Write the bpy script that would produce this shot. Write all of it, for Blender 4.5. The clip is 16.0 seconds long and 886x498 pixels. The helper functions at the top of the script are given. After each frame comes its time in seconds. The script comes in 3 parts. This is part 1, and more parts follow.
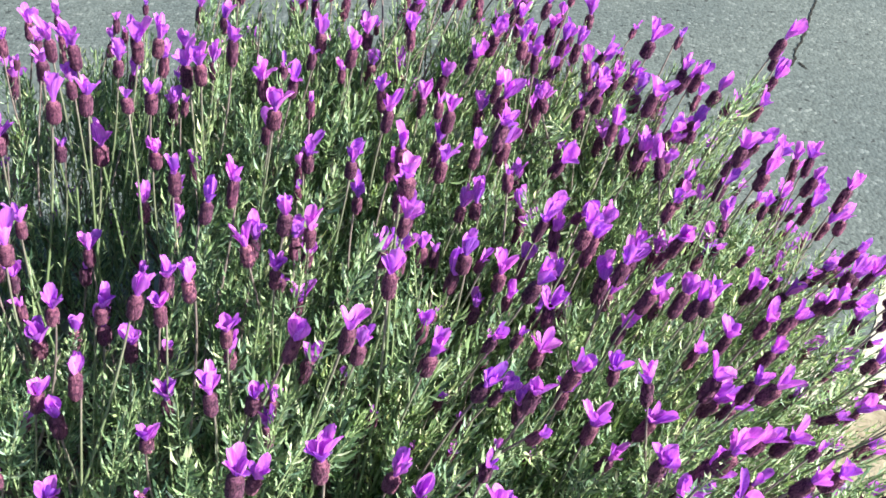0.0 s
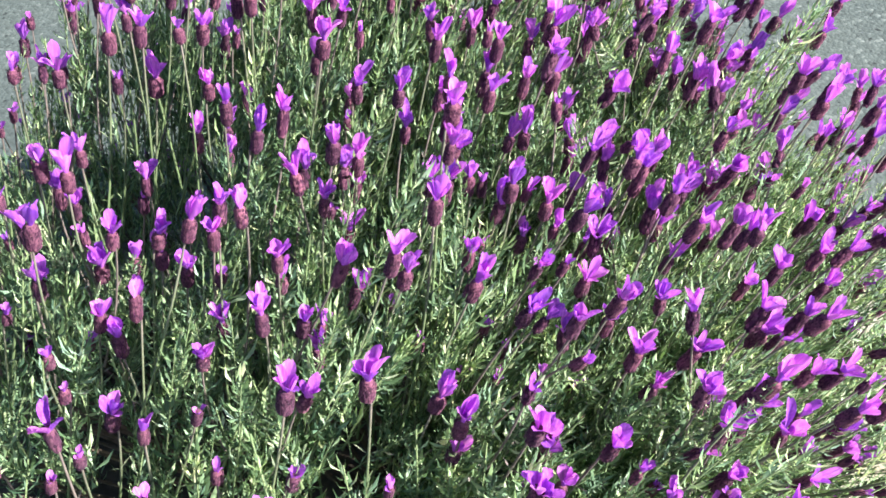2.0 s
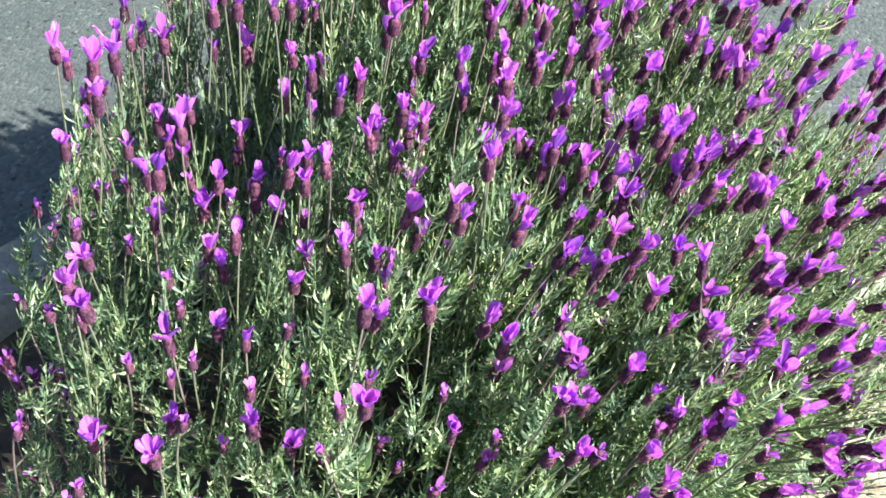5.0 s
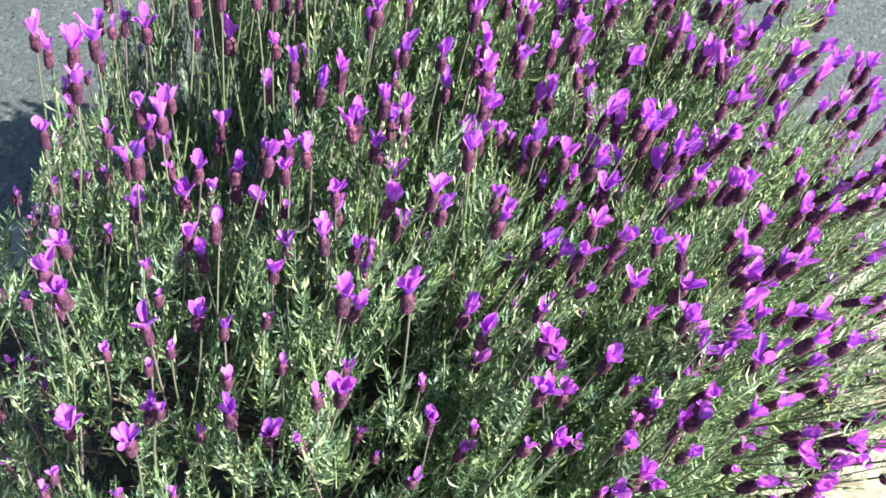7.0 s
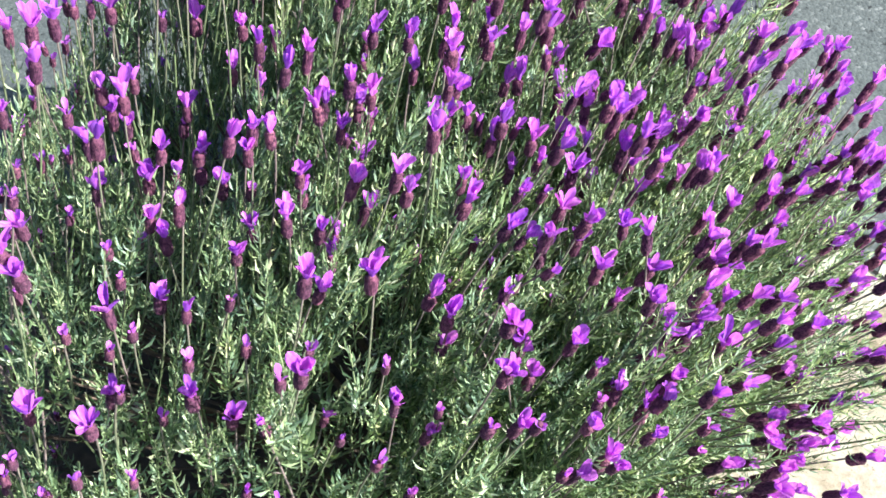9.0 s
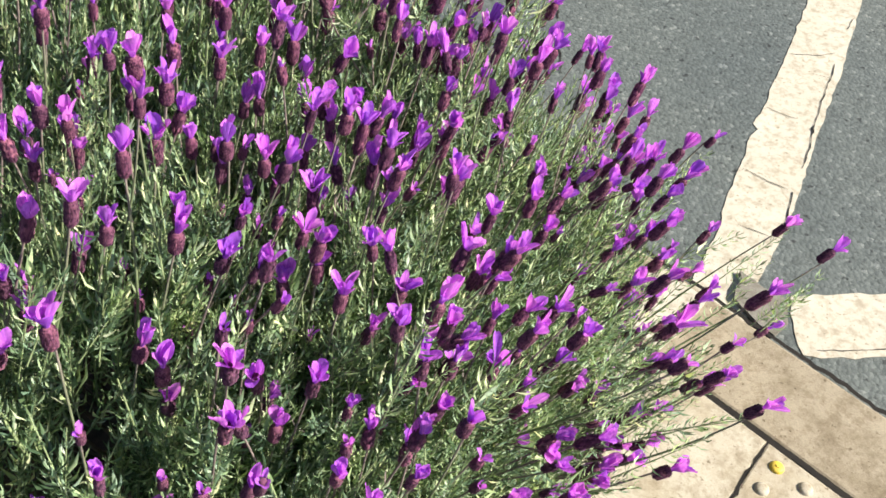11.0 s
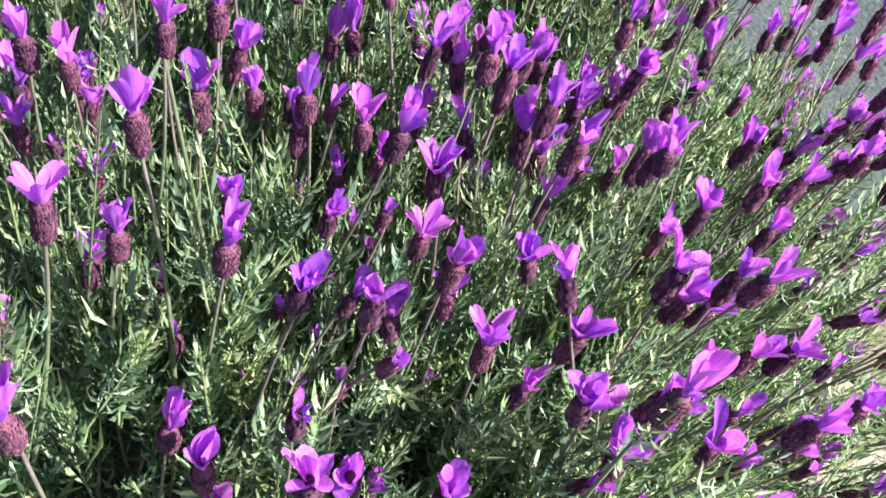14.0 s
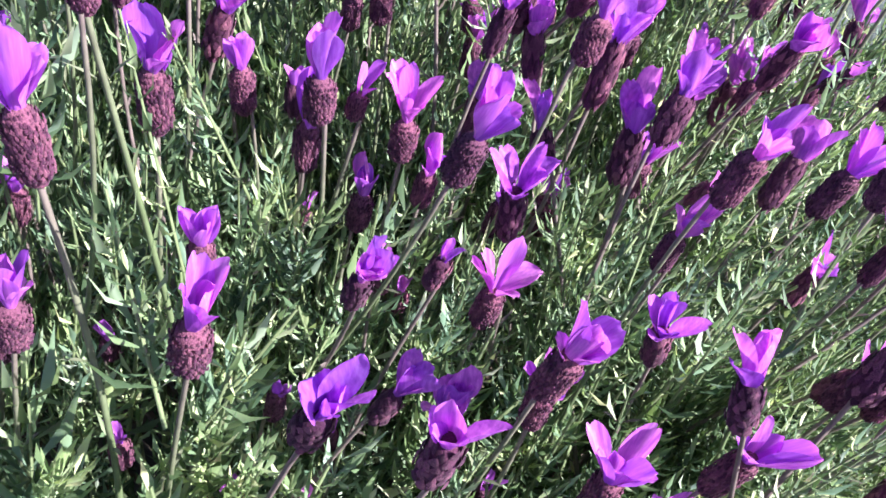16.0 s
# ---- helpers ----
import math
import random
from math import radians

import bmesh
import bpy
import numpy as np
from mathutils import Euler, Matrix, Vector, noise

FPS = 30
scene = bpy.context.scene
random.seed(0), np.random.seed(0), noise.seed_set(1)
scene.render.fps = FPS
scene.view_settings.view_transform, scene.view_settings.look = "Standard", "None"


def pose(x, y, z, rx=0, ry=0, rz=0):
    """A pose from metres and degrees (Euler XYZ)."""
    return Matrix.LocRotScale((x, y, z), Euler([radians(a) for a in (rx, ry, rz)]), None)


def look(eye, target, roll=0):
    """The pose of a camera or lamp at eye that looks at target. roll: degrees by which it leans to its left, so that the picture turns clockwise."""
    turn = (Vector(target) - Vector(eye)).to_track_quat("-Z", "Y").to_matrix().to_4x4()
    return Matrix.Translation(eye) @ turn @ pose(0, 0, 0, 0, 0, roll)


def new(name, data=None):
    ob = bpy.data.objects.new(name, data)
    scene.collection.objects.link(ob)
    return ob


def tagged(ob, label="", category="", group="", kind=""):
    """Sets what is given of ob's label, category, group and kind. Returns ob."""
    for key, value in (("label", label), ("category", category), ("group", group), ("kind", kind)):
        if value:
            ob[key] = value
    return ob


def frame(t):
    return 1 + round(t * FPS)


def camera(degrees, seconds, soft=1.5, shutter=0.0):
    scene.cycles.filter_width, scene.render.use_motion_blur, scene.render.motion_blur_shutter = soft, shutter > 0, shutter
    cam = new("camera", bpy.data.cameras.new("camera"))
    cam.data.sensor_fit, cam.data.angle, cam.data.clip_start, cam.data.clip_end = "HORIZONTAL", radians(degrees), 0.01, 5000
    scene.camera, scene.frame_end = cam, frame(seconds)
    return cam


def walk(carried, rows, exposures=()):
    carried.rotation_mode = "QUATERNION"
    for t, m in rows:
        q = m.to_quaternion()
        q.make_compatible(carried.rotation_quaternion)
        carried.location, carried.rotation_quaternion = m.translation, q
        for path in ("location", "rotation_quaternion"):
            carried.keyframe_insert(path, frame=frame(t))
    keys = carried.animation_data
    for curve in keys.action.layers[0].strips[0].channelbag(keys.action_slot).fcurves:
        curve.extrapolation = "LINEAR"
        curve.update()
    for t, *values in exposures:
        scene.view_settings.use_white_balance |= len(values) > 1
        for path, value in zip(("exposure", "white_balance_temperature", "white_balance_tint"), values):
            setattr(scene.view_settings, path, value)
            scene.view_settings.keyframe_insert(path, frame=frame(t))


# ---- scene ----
# ---- camera ----
cam = camera(56.0, 16.0, soft=1.65)
# seconds, eye x y z, yaw to the left, pitch up, roll
PATH = [
    (0, 0.0257, 0.0407, 1.2001, -0.65, -45.22, 2.71),
    (0.5, 0.0342, 0.0426, 1.1935, -1.63, -46.07, 3.38),
    (1, 0.0353, 0.0400, 1.1956, 0.47, -47.99, 1.84),
    (1.5, 0.0369, 0.0344, 1.1965, 3.32, -49.09, -0.24),
    (2, 0.0332, 0.0302, 1.1970, 4.85, -49.37, -1.12),
    (2.5, 0.0335, 0.0240, 1.1991, 5.81, -49.93, -1.85),
    (3, 0.0325, 0.0116, 1.2052, 6.35, -50.64, -2.27),
    (3.5, 0.0334, -0.0115, 1.2275, 7.63, -51.56, -3.06),
    (3.7, 0.0322, -0.0241, 1.2429, 8.63, -51.96, -3.49),
    (6, 0.0350, -0.0643, 1.2888, 9.26, -51.52, -2.33),
    (6.5, 0.0389, -0.0641, 1.2867, 8.65, -51.55, -1.66),
    (7, 0.0416, -0.0664, 1.2815, 8.12, -51.84, -1.18),
    (7.5, 0.0428, -0.0636, 1.2791, 7.48, -52.55, -0.65),
    (8, 0.0467, -0.0650, 1.2734, 7.18, -52.79, -0.58),
    (8.2, 0.0491, -0.0621, 1.2743, 6.92, -52.99, -0.31),
    (10.3, 0.0953, -0.0763, 1.2447, 2.14, -50.47, 1.80),
    (10.5, 0.1101, -0.0695, 1.2316, -0.62, -50.00, 3.02),
    (11, 0.1791, -0.0242, 1.1905, -6.97, -48.54, 5.00),
    (11.5, 0.2001, 0.0130, 1.1409, -7.77, -48.28, 4.00),
    (12, 0.2054, 0.0443, 1.1283, -5.52, -48.69, 2.41),
    (12.5, 0.1795, 0.0820, 1.1027, -1.78, -49.88, 0.72),
    (13, 0.1624, 0.1164, 1.0692, 0.48, -51.18, -0.23),
    (13.5, 0.1428, 0.1449, 1.0420, 1.19, -51.99, -0.21),
    (14, 0.1329, 0.1781, 1.0177, 0.92, -52.38, 0.02),
    (14.5, 0.1159, 0.2144, 0.9806, 0.86, -53.10, 0.50),
    (15, 0.1015, 0.2463, 0.9492, 1.63, -53.84, 0.53),
    (15.5, 0.0940, 0.2778, 0.9330, 0.69, -53.85, 1.06),
    (16, 0.0990, 0.2994, 0.9089, 0.70, -53.49, 0.59),
]


def eye_pose(x, y, z, yaw, pitch, roll):
    turn = pose(0, 0, 0, 0, 0, yaw) @ pose(0, 0, 0, 90 + pitch, 0, 0) @ pose(0, 0, 0, 0, 0, roll)
    return Matrix.Translation((x, y, z)) @ turn


# stops, kelvin and tint of the camera's own adjusting
EXPOSURES = [(0.0, 1.63, 6000, 4), (3.5, 1.62, 5930, 6), (8.0, 1.58, 5900, 9), (10.5, 1.38, 5780, 10), (11.0, 1.16, 6400, 10), (11.3, 1.06, 6550, 11), (12.0, 1.02, 6600, 12), (13.0, 1.14, 6100, 11), (14.0, 1.42, 5870, 11), (16.0, 1.57, 5680, 17)]
walk(cam, [(t, eye_pose(*row)) for t, *row in PATH], EXPOSURES)

# ---- light ----
SUN_AZIMUTH, SUN_HEIGHT = -11.0, 35.0        # degrees from +x towards +y, degrees up
sun_way = Vector((math.cos(radians(SUN_AZIMUTH)) * math.cos(radians(SUN_HEIGHT)),
                  math.sin(radians(SUN_AZIMUTH)) * math.cos(radians(SUN_HEIGHT)), math.sin(radians(SUN_HEIGHT))))
lamp = bpy.data.lights.new("sun", "SUN")
lamp.energy, lamp.angle, lamp.color = 5.0, radians(0.53), (1.0, 0.93, 0.82)
sun = new("sun", lamp)
sun.matrix_world = look(tuple(sun_way * 20), (0, 0, 0))

world = bpy.data.worlds.new("sky")
scene.world = world
world.use_nodes = True
wt = world.node_tree
sky = wt.nodes.new("ShaderNodeTexSky")
sky.sky_type, sky.sun_disc = "NISHITA", False
sky.sun_elevation, sky.sun_rotation = radians(SUN_HEIGHT), radians(90 - SUN_AZIMUTH)
wt.links.new(sky.outputs[0], wt.nodes["Background"].inputs[0])
wt.nodes["Background"].inputs[1].default_value = 0.055


# ---- materials ----
class Mat:
    """A node material with short calls for its nodes."""

    def __init__(self, name, rough=0.8):
        self.m = bpy.data.materials.new(name)
        self.m.use_nodes = True
        self.t = self.m.node_tree
        self.p = self.t.nodes["Principled BSDF"]
        self.p.inputs["Roughness"].default_value = rough
        self.out = self.t.nodes["Material Output"]

    def n(self, kind, **sets):
        node = self.t.nodes.new("ShaderNode" + kind)
        for key, value in sets.items():
            node.inputs[key.replace("_", " ")].default_value = value
        return node

    def link(self, a, b):
        self.t.links.new(a, b)

    def coord(self, kind="Object"):
        return self.n("TexCoord").outputs[kind]

    def noise(self, scale, detail=4.0, rough=0.55, where=None):
        node = self.n("TexNoise", Scale=scale, Detail=detail, Roughness=rough)
        self.link(where or self.coord(), node.inputs["Vector"])
        return node.outputs["Fac"]

    def ramp(self, fac, stops):
        node = self.n("ValToRGB")
        el = node.color_ramp.elements
        while len(el) < len(stops):
            el.new(0.5)
        for e, (at, col) in zip(el, stops):
            e.position, e.color = at, (*col, 1)
        self.link(fac, node.inputs[0])
        return node.outputs[0]

    def mix(self, fac, a, b, blend="MIX"):
        node = self.n("Mix")
        node.data_type, node.blend_type = "RGBA", blend
        for sock, v in ((node.inputs[0], fac), (node.inputs[6], a), (node.inputs[7], b)):
            if isinstance(v, (int, float)):
                sock.default_value = v
            elif isinstance(v, tuple):
                sock.default_value = (*v, 1)
            else:
                self.link(v, sock)
        return node.outputs[2]

    def math(self, op, a, b=0.0):
        node = self.n("Math")
        node.operation = op
        for sock, v in zip(node.inputs, (a, b)):
            if isinstance(v, (int, float)):
                sock.default_value = v
            else:
                self.link(v, sock)
        return node.outputs[0]

    def color(self, sock):
        self.link(sock, self.p.inputs["Base Color"])

    def bump(self, height, strength=0.5, distance=0.002):
        node = self.n("Bump", Strength=strength, Distance=distance)
        self.link(height, node.inputs["Height"])
        self.link(node.outputs[0], self.p.inputs["Normal"])

    def thin(self, color, share):
        """Light passes through, as through a petal or leaf."""
        tr = self.n("BsdfTranslucent")
        self.link(color, tr.inputs["Color"])
        mixer = self.n("MixShader", Fac=share)
        self.link(self.p.outputs[0], mixer.inputs[1])
        self.link(tr.outputs[0], mixer.inputs[2])
        self.link(mixer.outputs[0], self.out.inputs["Surface"])


def asphalt_material():
    m = Mat("asphalt", 0.85)
    vor = m.n("TexVoronoi", Scale=105.0)
    m.link(m.coord(), vor.inputs["Vector"])
    pick = m.n("SeparateColor")
    m.link(vor.outputs["Color"], pick.inputs[0])
    stones = m.ramp(pick.outputs[0], [(0.0, (0.058, 0.067, 0.065)), (0.5, (0.090, 0.104, 0.101)), (0.92, (0.118, 0.133, 0.128)), (1.0, (0.21, 0.225, 0.215))])
    fine = m.noise(380.0, 3.0)
    base = m.mix(m.ramp(fine, [(0.4, (0, 0, 0)), (0.75, (1, 1, 1))]), stones, (0.094, 0.109, 0.105))
    broad = m.ramp(m.noise(2.2, 5.0), [(0.3, (0.80, 0.83, 0.84)), (0.7, (1.14, 1.12, 1.07))])
    pits = m.ramp(m.noise(45.0, 2.0), [(0.30, (0.28, 0.28, 0.29)), (0.36, (1, 1, 1))])
    m.color(m.mix(1.0, m.mix(1.0, base, broad, "MULTIPLY"), pits, "MULTIPLY"))
    m.bump(m.math("ADD", m.math("MULTIPLY", vor.outputs["Distance"], -1.2), m.noise(200.0, 4.0)), 0.5, 0.003)
    return m.m


def concrete_material(name, a, b, stain):
    m = Mat(name, 0.85)
    grain = m.noise(340.0, 4.0, 0.7)
    base = m.ramp(grain, [(0.3, a), (0.7, b)])
    blotch = m.ramp(m.noise(7.0, 8.0, 0.68), [(0.34, stain), (0.50, (0.94, 0.93, 0.91)), (0.66, (1.06, 1.05, 1.03))])
    wear = m.ramp(m.noise(45.0, 5.0, 0.7), [(0.34, (0.70, 0.66, 0.60)), (0.54, (1.04, 1.04, 1.04))])
    blotch = m.mix(1.0, blotch, wear, "MULTIPLY")
    specks = m.ramp(m.noise(120.0, 2.0), [(0.26, (0.45, 0.4, 0.34)), (0.36, (1, 1, 1))])
    m.color(m.mix(1.0, m.mix(1.0, base, blotch, "MULTIPLY"), specks, "MULTIPLY"))
    m.bump(grain, 0.35, 0.0015)
    return m.m


def plain_material(name, col, rough=0.7, vary=0.25, scale=60.0):
    m = Mat(name, rough)
    low = tuple(c * (1 - vary) for c in col)
    high = tuple(min(1, c * (1 + vary)) for c in col)
    f = m.noise(scale, 5.0)
    m.color(m.ramp(f, [(0.3, low), (0.7, high)]))
    m.bump(f, 0.3, 0.001)
    return m.m


def leaf_material():
    m = Mat("lavender leaf", 0.5)
    rnd = m.n("NewGeometry").outputs["Random Per Island"]
    col = m.ramp(rnd, [(0.0, (0.050, 0.086, 0.042)), (0.35, (0.119, 0.190, 0.099)), (0.7, (0.29, 0.41, 0.232)), (0.9, (0.53, 0.65, 0.42)), (1.0, (0.68, 0.70, 0.48))])
    patch = m.ramp(m.noise(28.0, 3.0), [(0.35, (0.74, 0.82, 0.98)), (0.65, (1.25, 1.17, 0.90))])
    col = m.mix(1.0, col, patch, "MULTIPLY")
    m.color(col)
    m.p.inputs["Specular IOR Level"].default_value = 0.4
    m.thin(m.mix(1.0, col, (1.15, 1.22, 0.75), "MULTIPLY"), 0.3)
    return m.m


def petal_material():
    m = Mat("lavender petal", 0.6)
    rnd = m.math("FRACT", m.math("ADD", m.n("ObjectInfo").outputs["Random"], m.n("NewGeometry").outputs["Random Per Island"]), 0.0)
    col = m.ramp(rnd, [(0.0, (0.40, 0.12, 0.68)), (0.5, (0.61, 0.18, 0.76)), (1.0, (0.77, 0.24, 0.77))])
    where = m.n("Mapping")
    where.inputs["Scale"].default_value = (520, 520, 45)
    m.link(m.coord(), where.inputs["Vector"])
    veins = m.ramp(m.noise(1.0, 3.0, 0.6, where.outputs[0]), [(0.30, (0.62, 0.52, 0.75)), (0.52, (1.0, 1.0, 1.0)), (0.72, (1.3, 1.75, 1.2))])
    col = m.mix(1.0, col, veins, "MULTIPLY")
    m.color(col)
    m.p.inputs["Specular IOR Level"].default_value = 0.25
    m.thin(m.mix(1.0, col, (1.25, 1.0, 1.15), "MULTIPLY"), 0.42)
    return m.m


def spike_material():
    m = Mat("lavender spike", 0.9)
    isl = m.n("NewGeometry").outputs["Random Per Island"]
    base = m.ramp(isl, [(0.0, (0.046, 0.014, 0.042)), (0.5, (0.112, 0.038, 0.084)), (1.0, (0.255, 0.108, 0.165))])
    fuzz = m.ramp(m.noise(2200.0, 3.0, 0.75), [(0.35, (0.55, 0.5, 0.55)), (0.7, (1.45, 1.4, 1.35))])
    rnd = m.ramp(m.n("ObjectInfo").outputs["Random"], [(0.0, (0.75, 0.72, 0.8)), (1.0, (1.25, 1.15, 1.1))])
    m.color(m.mix(1.0, m.mix(1.0, base, fuzz, "MULTIPLY"), rnd, "MULTIPLY"))
    m.p.inputs["Sheen Weight"].default_value = 0.12
    m.p.inputs["Specular IOR Level"].default_value = 0.2
    m.p.inputs["Sheen Tint"].default_value = (0.85, 0.6, 0.7, 1)
    m.bump(m.noise(1500.0, 3.0), 0.7, 0.0008)
    return m.m


def stalk_material():
    m = Mat("lavender stalk", 0.65)
    pick = m.n("SeparateXYZ")
    m.link(m.coord(), pick.inputs[0])
    down = m.math("MULTIPLY", pick.outputs[2], -9.0)
    tone = m.ramp(down, [(0.0, (0.21, 0.165, 0.15)), (0.3, (0.19, 0.195, 0.13)), (1.0, (0.15, 0.20, 0.09))])
    m.color(m.mix(1.0, tone, m.ramp(m.noise(150.0, 4.0), [(0.3, (0.75, 0.75, 0.75)), (0.7, (1.2, 1.2, 1.2))]), "MULTIPLY"))
    return m.m


ASPHALT = asphalt_material()
PAVING = concrete_material("cream concrete", (0.40, 0.36, 0.275), (0.50, 0.455, 0.365), (0.74, 0.69, 0.60))
KERB = concrete_material("tan concrete", (0.245, 0.205, 0.145), (0.35, 0.30, 0.215), (0.62, 0.58, 0.50))
PAINT = concrete_material("worn white paint", (0.47, 0.435, 0.355), (0.53, 0.495, 0.41), (0.95, 0.93, 0.89))
# near-black for cracks, and for joints with the shade of their depth painted in
CRACK = plain_material("dark gap", (0.010, 0.0075, 0.005), 0.98, 0.3, 90.0)
SOIL = plain_material("dry soil", (0.075, 0.055, 0.04), 0.95, 0.5, 45.0)
GREYKERB = concrete_material("grey concrete", (0.27, 0.26, 0.235), (0.38, 0.365, 0.33), (0.78, 0.76, 0.72))
MORTAR = concrete_material("grey mortar", (0.17, 0.16, 0.135), (0.255, 0.24, 0.205), (0.72, 0.70, 0.65))
DRYLEAF = plain_material("dry leaf", (0.34, 0.22, 0.11), 0.8, 0.4, 70.0)
YELLOW = plain_material("yellow paint", (0.62, 0.44, 0.05), 0.6, 0.3, 150.0)
LEAF = leaf_material()
PETAL = petal_material()
SPIKE = spike_material()
SHOOT = plain_material("pale green shoot", (0.23, 0.29, 0.14), 0.6, 0.3, 90.0)
STALK = stalk_material()
WOOD = plain_material("lavender wood", (0.13, 0.095, 0.07), 0.9, 0.4, 80.0)


# ---- mesh helpers ----
def mesh_of(name, verts, faces, material, smooth=False):
    me = bpy.data.meshes.new(name)
    me.from_pydata([tuple(v) for v in verts], [], [tuple(f) for f in faces])
    me.materials.append(material)
    if smooth:
        me.polygons.foreach_set("use_smooth", [True] * len(me.polygons))
    me.update()
    return me


def slab(name, outline, low, high, material, bevel=0.006, parent=None):
    """A flat piece with the plan given, from low to high, its top edge rounded."""
    bm = bmesh.new()
    vs = [bm.verts.new((x, y, low)) for x, y in outline]
    face = bm.faces.new(vs)
    if face.normal.z < 0:
        face.normal_flip()
    top = bmesh.ops.extrude_face_region(bm, geom=[face])
    ups = [v for v in top["geom"] if isinstance(v, bmesh.types.BMVert)]
    for v in ups:
        v.co.z = high
    if bevel:
        rim = [e for e in bm.edges if all(v in ups for v in e.verts)]
        bmesh.ops.bevel(bm, geom=rim, offset=bevel, segments=2, affect="EDGES", profile=0.5)
    bmesh.ops.recalc_face_normals(bm, faces=bm.faces)
    me = bpy.data.meshes.new(name)
    bm.to_mesh(me)
    bm.free()
    me.materials.append(material)
    ob = new(name, me)
    ob.parent = parent
    return ob


# ---- ground ----
ground = new("ground", mesh_of("ground", [(-400, -400, 0), (400, -400, 0), (400, 400, 0), (-400, 400, 0)], [(0, 1, 2, 3)], ASPHALT))
tagged(ground, "grey weathered asphalt with fine pale stone specks", "asphalt", kind="structure")

# plan of the kerb: its line runs at 45 degrees beside the bush
KX, KY = 0.737, 0.670
UX, UY = -0.672, 0.740            # along the kerb, away from the camera's right
NX, NY = 0.740, 0.672             # across it, towards the asphalt


def on_kerb(along, across):
    return KX + along * UX + across * NX, KY + along * UY + across * NY


kerb = slab("kerb", [on_kerb(-7.0, 0.016), on_kerb(-7.0, 0.19), on_kerb(0.45, 0.19), on_kerb(0.45, 0.012)], -0.1, 0.010, KERB, 0.006)
tagged(kerb, "flush tan concrete kerb beside the asphalt", "kerb", kind="structure")


def ragged(points, step, amount, seed, closed=True):
    """The same line with more points, each a little out of place."""
    r, out = random.Random(seed), []
    pairs = list(zip(points, points[1:] + points[:1])) if closed else list(zip(points, points[1:]))
    for (x0, y0), (x1, y1) in pairs:
        n = max(1, int(math.hypot(x1 - x0, y1 - y0) / step))
        for k in range(n):
            f = k / n
            out.append((x0 + (x1 - x0) * f + r.gauss(0, amount), y0 + (y1 - y0) * f + r.gauss(0, amount)))
    return out if closed else out + [points[-1]]


def ribbon(name, line, width, z, material, seed, parent=None):
    """A thin ragged band along a line, tapering to its ends: a crack or a gap."""
    r = random.Random(seed)
    line = ragged(line, 0.014, min(width * 0.5, 0.0016), seed, closed=False)
    verts, faces, run = [], [], True
    for k, (x, y) in enumerate(line):
        a, b = line[max(0, k - 1)], line[min(len(line) - 1, k + 1)]
        d = Vector((b[0] - a[0], b[1] - a[1])).normalized()
        w = width * 0.5 * (r.uniform(0.8, 1.1) if width > 0.008 else r.uniform(0.35, 1.35)) * (0.35 if k in (0, len(line) - 1) else 1.0)
        verts += [(x - d.y * w, y + d.x * w, z), (x + d.y * w, y - d.x * w, z)]
        run = (run if r.random() > 0.3 else r.random() < 0.68)
        if k and (run or width > 0.005):
            q = 2 * k
            faces.append((q - 2, q - 1, q + 1, q))
    ob = new(name, mesh_of(name, verts, faces, material))
    ob.parent = parent
    return ob


def marking(outline, seed):
    ob = slab("road_marking", ragged(outline, 0.02, 0.0014, seed), -0.001, 0.0018, PAINT, 0.0)
    return tagged(ob, "cracked cream-white painted line on asphalt", "road marking", kind="structure")


long_line = marking([(0.740, 0.885), (0.845, 0.835), (0.900, 0.935), (0.941, 0.985), (0.983, 1.042), (1.013, 1.087), (1.096, 1.225), (1.189, 1.381), (1.307, 1.569), (1.460, 1.838), (2.213, 3.150),
                     (2.063, 3.180), (1.305, 1.834), (1.182, 1.624), (1.112, 1.513), (1.080, 1.452), (1.032, 1.392), (1.037, 1.372), (1.001, 1.334), (0.985, 1.288), (0.961, 1.252), (0.892, 1.136), (0.868, 1.080)], 1)
for k, line in enumerate(([(1.442, 1.824), (1.363, 1.709), (1.291, 1.580), (1.218, 1.461), (1.167, 1.371), (1.128, 1.296), (1.057, 1.183), (0.994, 1.065)],
                          [(1.082, 1.450), (1.124, 1.420), (1.144, 1.410)], [(1.171, 1.455), (1.201, 1.424)], [(0.946, 1.232), (0.969, 1.242), (1.008, 1.202), (1.043, 1.180)],
                          [(0.902, 1.080), (0.952, 1.052), (0.975, 1.034)], [(1.211, 1.663), (1.287, 1.655), (1.336, 1.668)], [(1.187, 1.570), (1.206, 1.559)],
                          [(1.240, 1.581), (1.280, 1.564)], [(1.274, 1.717), (1.311, 1.691)], [(1.013, 1.138), (1.029, 1.125)])):
    ribbon("crack", line, 0.0022 if k == 0 else 0.0015, 0.0034, CRACK, k, long_line)
ribbon("crack", [(1.172, 1.385), (1.164, 1.358)], 0.008, 0.0036, CRACK, 31, long_line)
over = slab("road_marking", ragged([on_kerb(0.12, 0.022), on_kerb(0.125, 0.186), on_kerb(0.25, 0.186), on_kerb(0.24, 0.022)], 0.02, 0.003, 9), 0.004, 0.0112, PAINT, 0.0)
tagged(over, "worn cream-white paint across the kerb", "road marking", kind="structure")
short_line = marking([(0.934, 0.839), (0.927, 0.79), (0.931, 0.767), (0.961, 0.76), (1.081, 0.76), (2.6, 0.755), (2.6, 0.90), (1.069, 0.901), (0.954, 0.896)], 2)
